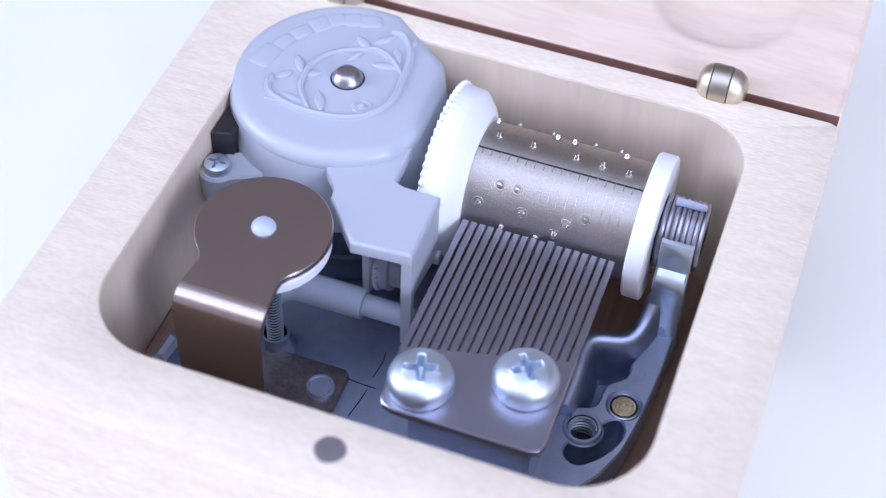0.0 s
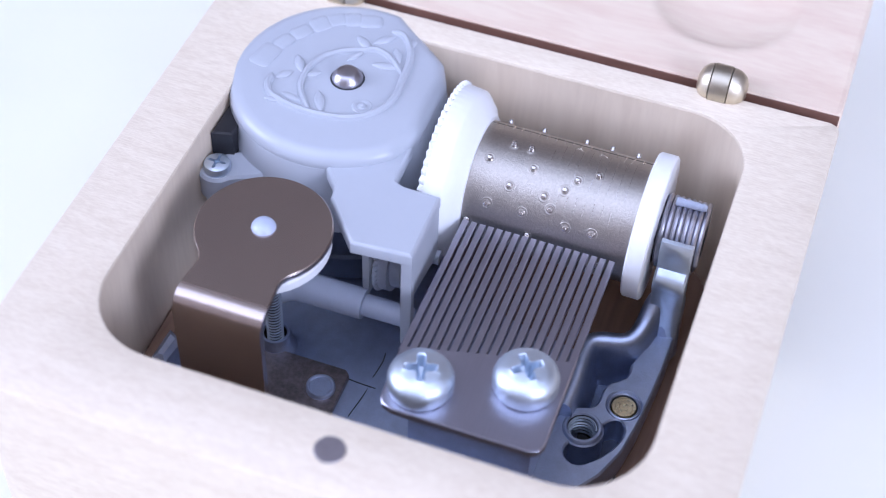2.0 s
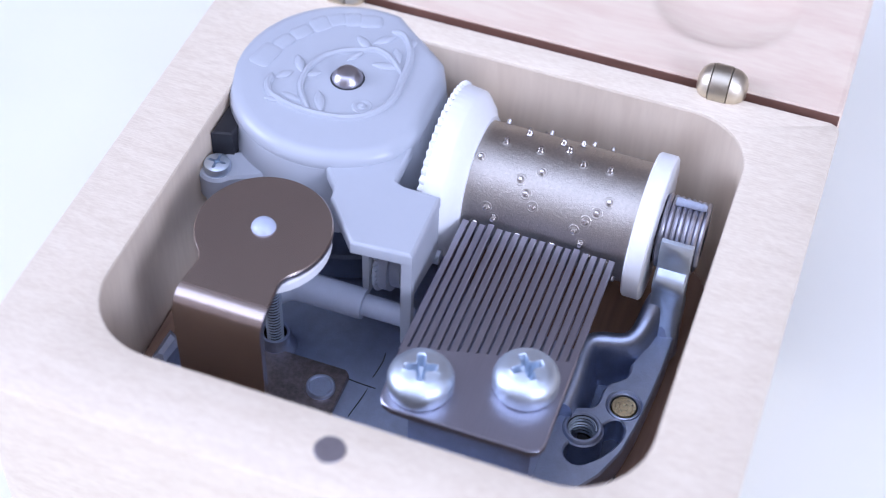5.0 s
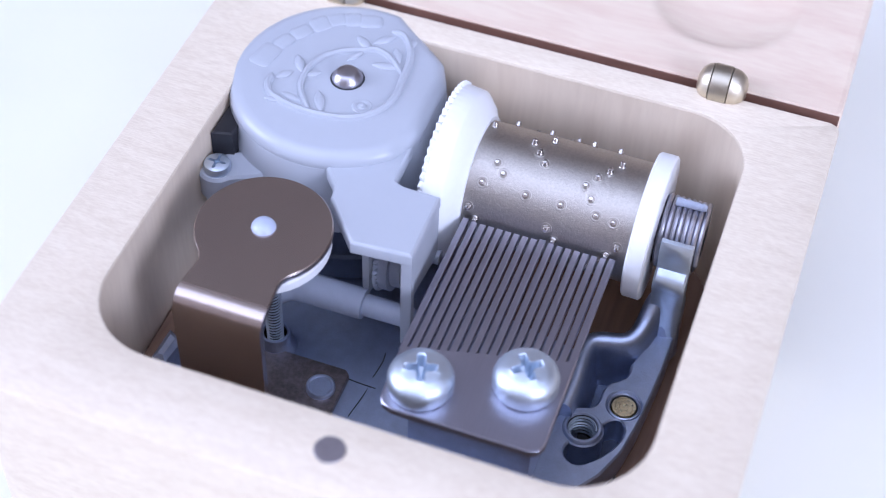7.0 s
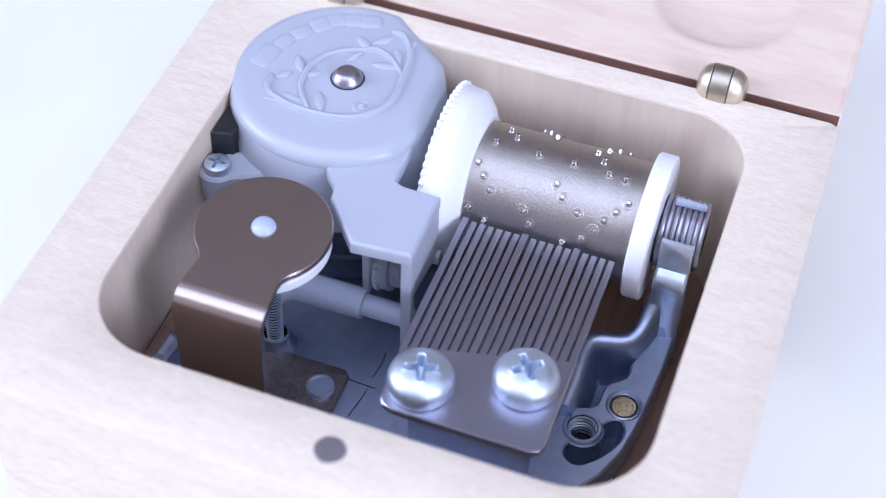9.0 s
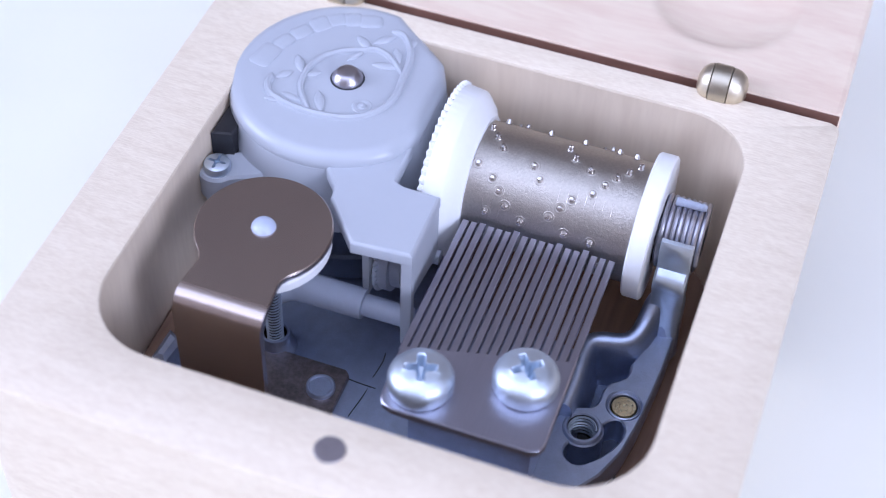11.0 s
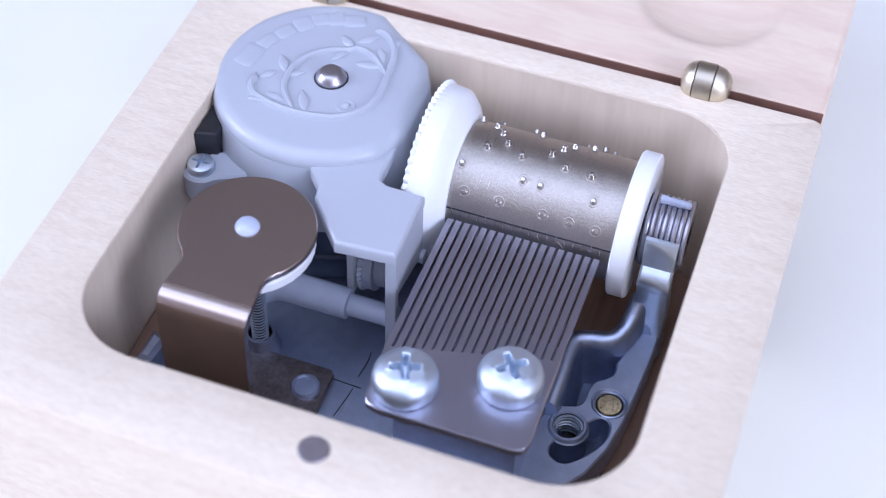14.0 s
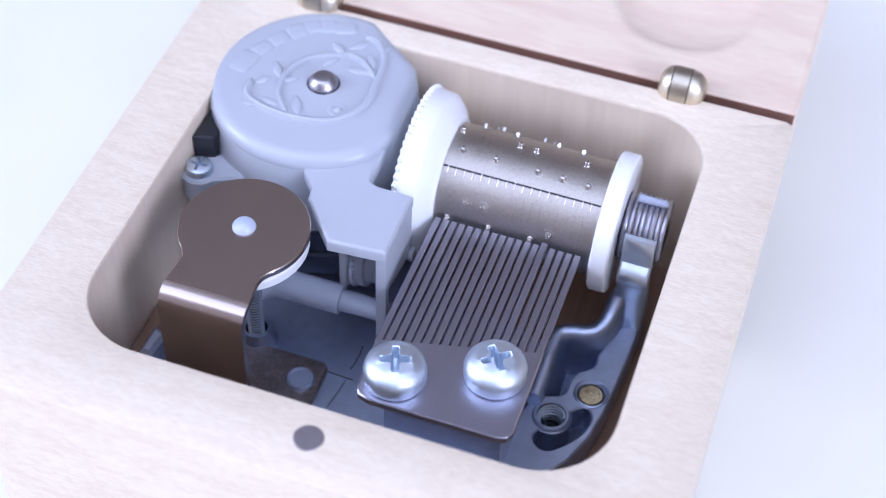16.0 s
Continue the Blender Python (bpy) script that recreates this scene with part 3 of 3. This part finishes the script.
def ear_screw():
    th = thing("housing_screw", -26.75, 28.75, 55.02, "small zinc cross-recess screw in the housing ear", "screw")
    n = 32
    prof = [(1.5, 0), (1.55, 0.5), (1.4, 0.85), (1.1, 1.0)]
    loops = [[(r * math.cos(2 * math.pi * i / n), r * math.sin(2 * math.pi * i / n), h) for i in range(n)] for r, h in prof]
    for k, h in ((1, 1.02), (0.8, 0.3), (0.2, 0.15)):
        loops.append([((0.35 + 0.75 * max(0, math.cos(4 * a))) * k * math.cos(a), (0.35 + 0.75 * max(0, math.cos(4 * a))) * k * math.sin(a), h) for a in (2 * math.pi * i / n + 0.2 for i in range(n))])
    part("head", loft(loops), M_ZINC, th)


ear_screw()


def black_catch():
    th = thing("black_catch", -26.4, 33.2, 36.0, "small black plastic block beside the spring housing", "block")
    part("block", prism([(-1.75, -2.6), (0.5, -2.0), (1.0, 2.4), (-1.75, 2.4)], 0.02, 22.2, 0.2), M_BLACK, th)


black_catch()


# ---- the pinned cylinder ----
AX_Y, AX_Z, R_DRUM = 40.1, 52.2, 6.72


# angles in degrees round the cylinder, track by track from the gear
SCORE = {
    0: (122, 187, 230, 321), 1: (26, 97, 219, 256), 2: (145, 177, 208, 277, 345), 3: (47, 167, 268), 4: (6, 155), 5: (47, 96, 310),
    6: (27, 144, 198, 255, 299, 345), 7: (121, 187, 289, 322), 8: (5,), 9: (120, 156, 230, 355), 10: (15, 95, 167, 219, 255), 11: (27, 144, 177, 342),
    12: (209, 278), 13: (37, 94, 187, 267, 289), 14: (142, 198, 254, 299, 343), 15: (119, 209, 311), 16: (93, 219, 252), 17: (230,),
}


def on_drum(x, angle, out=0.0):
    """A pose on the drum with z pointing outwards and x along the axle."""
    return Matrix.Rotation(radians(90 - angle), 4, "X") @ shift(x, 0, R_DRUM + out)


def cylinder():
    th = thing("pinned_cylinder", 0, AX_Y, AX_Z, "champagne metal pinned cylinder between white gear and disc", "music cylinder")
    part("drum", lathe([(6.0, -0.7), (R_DRUM, -0.65), (R_DRUM, 18.1), (6.0, 18.2)], 128, m=AXIS_X), M_DRUM, th)
    prof = [(2.0, 18.2), (7.9, 18.2), (8.1, 18.4), (8.1, 20.1), (7.9, 20.3), (3.8, 20.32), (3.7, 20.0), (2.0, 20.0)]
    part("end_disc", lathe(prof, 96, m=AXIS_X), M_WHITE, th, "plain white plastic end disc")
    n = 62 * 6
    def toothed(x, hi, lo):
        rr = [lo + (hi - lo) * (0.5 + 0.5 * math.cos(2 * math.pi * i / 6)) ** 0.7 for i in range(n)]
        return [(x, r * math.cos(2 * math.pi * i / n), r * math.sin(2 * math.pi * i / n)) for i, r in enumerate(rr)]
    loops = [toothed(-4.1, 8.6, 8.6), toothed(-4.05, 10.1, 9.5), toothed(-3.75, 10.15, 9.62), toothed(-3.5, 9.84, 9.76), toothed(-3.2, 9.8, 9.8), toothed(-1.6, 9.6, 9.6), toothed(-1.35, 9.45, 9.45), toothed(-0.35, 8.35, 8.35), toothed(-0.1, 7.7, 7.7), toothed(0.35, 7.2, 7.2), toothed(0.4, 5.0, 5.0)]
    part("gear", loft(loops, m=shift(-0.65, 0, 0)), M_WHITE, th, "white plastic toothed drive gear", angle=30)
    part("axle", lathe([(1.6, -6), (1.6, 25.2)], 24, m=AXIS_X), M_SPRING, th)
    # raised pins: a small blunt peg in a pressed ring
    bm = lathe([(0.68, -0.02), (0.62, 0.018), (0.54, 0.02), (0.46, -0.01)], 16, caps=False)
    ring_faces = len(bm.faces)
    lathe([(0.42, -0.03), (0.36, 0.06), (0.31, 0.22), (0.29, 0.42), (0.23, 0.53), (0.12, 0.56), (0.001, 0.56)], 12, bm)
    bm.faces.ensure_lookup_table()
    for f in bm.faces[:ring_faces]:
        f.material_index = 1
    pin = part("pin", bm, M_PIN, th, "small raised metal pin")
    pin.data.materials.append(M_DRUM)
    first = True
    for track, angles in SCORE.items():
        for a in angles:
            m = on_drum(0.36 + 0.977 * track, a, 0.0)
            m.translation *= K
            if first:
                pin.matrix_basis, first = m, False
            else:
                again("pin", pin, th, m)
    # the seam of the rolled sheet, its ticks and the stamped characters
    s = on_drum(0, 77.5)
    part("seam", loft([[(x, y, h) for y, h in ((-0.13, -0.03), (0.13, -0.03), (0.11, 0.012), (-0.11, 0.012))] for x in (-0.5, 18.0)], m=s), M_DARK, th, "dark straight seam")
    tick = part("tick", loft([[(-0.075, y, -0.02), (0.075, y, -0.02), (0.045, y, 0.09), (-0.045, y, 0.09)] for y in (-0.4, 0.4)]), M_PIN, th)
    for k in range(18):
        m = on_drum(0.36 + 0.977 * k, 73.8 if k % 4 else 75.0)
        m.translation *= K
        if k:
            again("tick", tick, th, m)
        else:
            tick.matrix_basis = m
    # faint scored lines in rows
    for row, (a, k0, k1) in enumerate(((56, 8, 17), (46, 7, 13), (40, 13, 17), (25, 10, 17), (2, 9, 16), (178, 9, 16), (112, 2, 5), (150, 1, 4))):
        bm = loft([[(-0.02, y, -0.01), (0.02, y, -0.01), (0.012, y, 0.02), (-0.012, y, 0.02)] for y in (-0.8, 0.8)])
        line = part("scored_line", bm, M_PIN, th)
        for k in range(k0, k1):
            m = on_drum(0.85 + 0.977 * k, a + 1.5 * ((k * 7) % 3))
            m.translation *= K
            if k > k0:
                again("scored_line", line, th, m)
            else:
                line.matrix_basis = m
    for text, x in (("A", 10.0), ("N", 12.7)):
        cu = bpy.data.curves.new("character", "FONT")
        cu.body, cu.size, cu.extrude, cu.align_x = text, 1.4 * K, 0.06 * K, "CENTER"
        tmp = new("character", cu)
        me = bpy.data.meshes.new_from_object(tmp)
        bpy.data.objects.remove(tmp)
        me.materials.clear()
        me.materials.append(M_DRUM)
        ob = new("stamped_character", me)
        ob.parent = th
        m = on_drum(x, 65.0, 0.0)
        m.translation *= K
        ob.matrix_basis = m
    for x, y in ((15.0, 0.0), (15.75, 0.0)):
        bm = loft([[(px, py, h) for px, py in rounded(-0.09, 0.09, -0.45, 0.45, 0.08, 3)] for h in (-0.02, 0.05)])
        m = on_drum(x, 69.0, 0.0)
        m.translation *= K
        part("stamped_bar", bm, M_DRUM, th, m=m)
    return th


CYL = cylinder()


def coil_spring():
    th = thing("coil_spring", 20.3, AX_Y, AX_Z, "tight steel coil spring round the cylinder axle", "spring")
    pts = [(0.3 + 4.5 * a / (2 * math.pi * 7.5), 3.8 * math.cos(a), 3.8 * math.sin(a)) for a in np.linspace(0, 2 * math.pi * 7.5, 260)]
    part("wire", tube(pts, 0.31, 8), M_SPRING, th)
    part("core", lathe([(3.4, 0.1), (3.6, 0.2), (3.6, 4.7), (3.0, 4.9)], 40, m=AXIS_X), M_SPRING, th)
    bm = lathe([(0.4, 0), (0.5, 0.1)] + [(0.5 if k % 2 else 0.42, 0.4 * k + 0.2) for k in range(1, 8)] + [(0.3, 3.4)], 14, m=shift(1.1, 0.6, 4.3) @ AXIS_X)
    part("ridged_end", bm, M_JEWEL, th, "pale ridged end piece")


coil_spring()


# ---- the governor ----
GOV = (-16.7, 19.1)


def governor():
    gx, gy = GOV
    th = thing("governor", gx, gy, 40.0, "brown-tinted nickel governor bracket with round top and folded front", "governor")
    # top sheet: a disc running into a neck
    outline = []
    for a in np.linspace(-46, 226, 60):
        outline.append((7.1 * math.cos(radians(a)), 7.1 * math.sin(radians(a))))
    side = [(4.55, -5.75), (4.42, -6.35), (4.45, -7.0), (4.58, -8.0), (4.68, -9.0), (4.7, -9.62)]
    outline += [(-x, y) for x, y in side] + list(reversed(side))
    part("top_sheet", prism(outline, 18.7, 19.5, 0.12), M_NICKEL, th)
    # the fold and the upright sheet
    prof = [(-9.6, 19.5), (-10.1, 19.45), (-10.6, 19.28), (-11.05, 18.98), (-11.4, 18.55), (-11.68, 18.0), (-11.8, 17.3), (-11.8, 1.0), (-11.0, 1.0), (-11.0, 17.3), (-10.8, 17.95), (-10.4, 18.45), (-9.6, 18.7)]
    part("upright", loft([[(x, y, h) for y, h in prof] for x in (-4.7, -4.6, 4.6, 4.7)]), M_NICKEL, th)
    foot = [(-4.6, -11.6), (9.0, -11.6), (9.6, -11.0), (9.6, -1.6), (9.0, -1.0), (-1, -1.0), (-4.6, -4)]
    part("foot", prism(foot, 0.01, 0.9, 0.1), M_FOOT, th, "worn dark steel foot plate")
    part("foot_rivet", lathe([(1.6, 0.9), (1.6, 1.3), (1.45, 1.5), (1.3, 1.5), (1.15, 1.32), (0.001, 1.36)], 32, m=shift(7.4, -4.3, 0)), M_CAST, th)
    part("jewel", lathe([(1.3, 19.4), (1.28, 19.65), (1.05, 20.0), (0.6, 20.2), (0.001, 20.25)], 24), M_JEWEL, th, "milky plastic bearing dome")
    part("collar", lathe([(2.3, 0.0), (1.9, 0.6), (1.72, 2.3), (1.64, 2.5), (1.36, 2.5), (1.28, 2.35), (1.28, 0.1)], 36, m=shift(0.3, 0, 0), caps=False), M_CAST, th)
    # inside of the collar coloured as deep shade
    part("collar_bore", lathe([(1.27, 0.1), (1.27, 2.2), (1.25, 2.2), (1.25, 0.3), (0.1, 0.3)], 28, m=shift(0.3, 0, 0), caps=False), M_DARK, th, "collar bore with its shade painted near black")
    worm = part("worm", lathe([(0.74, 0.4), (0.74, 15)], 20), M_BARREL, th, "fine steel worm shaft")
    turns = [(0.88 * math.cos(a), 0.88 * math.sin(a), 0.8 + a * 0.075) for a in np.linspace(0, 2 * math.pi * 28, 28 * 14)]
    part("worm_thread", tube(turns, 0.1, 5), M_ZINC, worm)
    fan = part("fan_rotor", lathe([(1.5, 15.2), (6.4, 16.4), (6.9, 17.0), (6.9, 18.0), (6.6, 18.4), (0.5, 18.4)], 40), M_WHITE, th, "white plastic fan housing")
    return th, worm


GOV_THING, WORM = governor()


def drive_shaft():
    th = thing("drive_shaft", -16.0, 23.0, 46.6, "milky white plastic worm-wheel shaft lying across the base", "shaft")
    part("thick_end", lathe([(0.6, -2.6), (2.6, -2.5), (2.7, -0.6), (2.0, 0.4), (1.75, 1.2), (1.7, 8.6), (1.3, 8.7)], 32, m=AXIS_X), M_MILK, th)
    part("thin_end", lathe([(1.25, 8.6), (1.2, 14.0)], 28, m=AXIS_X), M_MILK, th)
    return th


def wheel():
    th = thing("idler_gear", -7.2, 29.7, 49.6, "milky plastic fine-toothed idler gear under the arm", "gear")
    n = 44 * 6
    def band(x, hi, lo):
        rr = [lo + (hi - lo) * (0.5 + 0.5 * math.cos(2 * math.pi * i / 6)) for i in range(n)]
        return [(x, r * math.cos(2 * math.pi * i / n), r * math.sin(2 * math.pi * i / n)) for i, r in enumerate(rr)]
    part("toothed_disc", loft([band(0, 4.2, 4.2), band(0.05, 5.3, 4.85), band(0.4, 5.3, 4.9), band(0.6, 5.0, 5.0), band(1.6, 5.0, 5.0), band(1.7, 4.4, 4.4), band(2.9, 4.4, 4.4)]), M_MILK, th)
    part("axle", lathe([(0.8, -1.5), (0.8, 6.0)], 16, m=AXIS_X), M_GREY, th)
    return th


SHAFT = drive_shaft()
IDLER = wheel()


# ---- what moves ----
TURN = -21.31
RELEASE = 18.0


def motions():
    # each tooth rides up on a passing pin and drops back
    for k, (tooth, x, y, long, sag) in enumerate(COMB_TEETH):
        marks = [((RELEASE - a) % 360) / -TURN for a in SCORE[k]]

        def lift(t):
            best = 0.0
            for u in marks:
                if u - 0.45 < t <= u:
                    best = max(best, (t - u + 0.45) / 0.45)
                elif u < t < u + 0.08:
                    best = max(best, 1 - (t - u) / 0.08)
            return best
        times = {0.0, 16.0} | {round(u + d, 2) for u in marks for d in (-0.45, 0.0, 0.1)}
        walk(tooth, [(t, pose(x * K, y * K, 0, -sag + math.degrees(0.58 / long) * lift(t))) for t in sorted(times) if 0 <= t <= 16])
    walk(CYL, [(t / 2, pose(0, AX_Y * K, AX_Z * K, TURN * t / 2)) for t in range(33)])
    walk(SHAFT, [(t / 2, pose(-0.016, 0.023, 0.0466, -80 * t / 2)) for t in range(33)])
    walk(IDLER, [(t / 2, pose(-0.0072, 0.0297, 0.0496, 60 * t / 2)) for t in range(33)])
    walk(WORM, [(t / 10, pose(0.0003, 0, 0, 0, 0, 70.0 * t)) for t in range(161)])


motions()
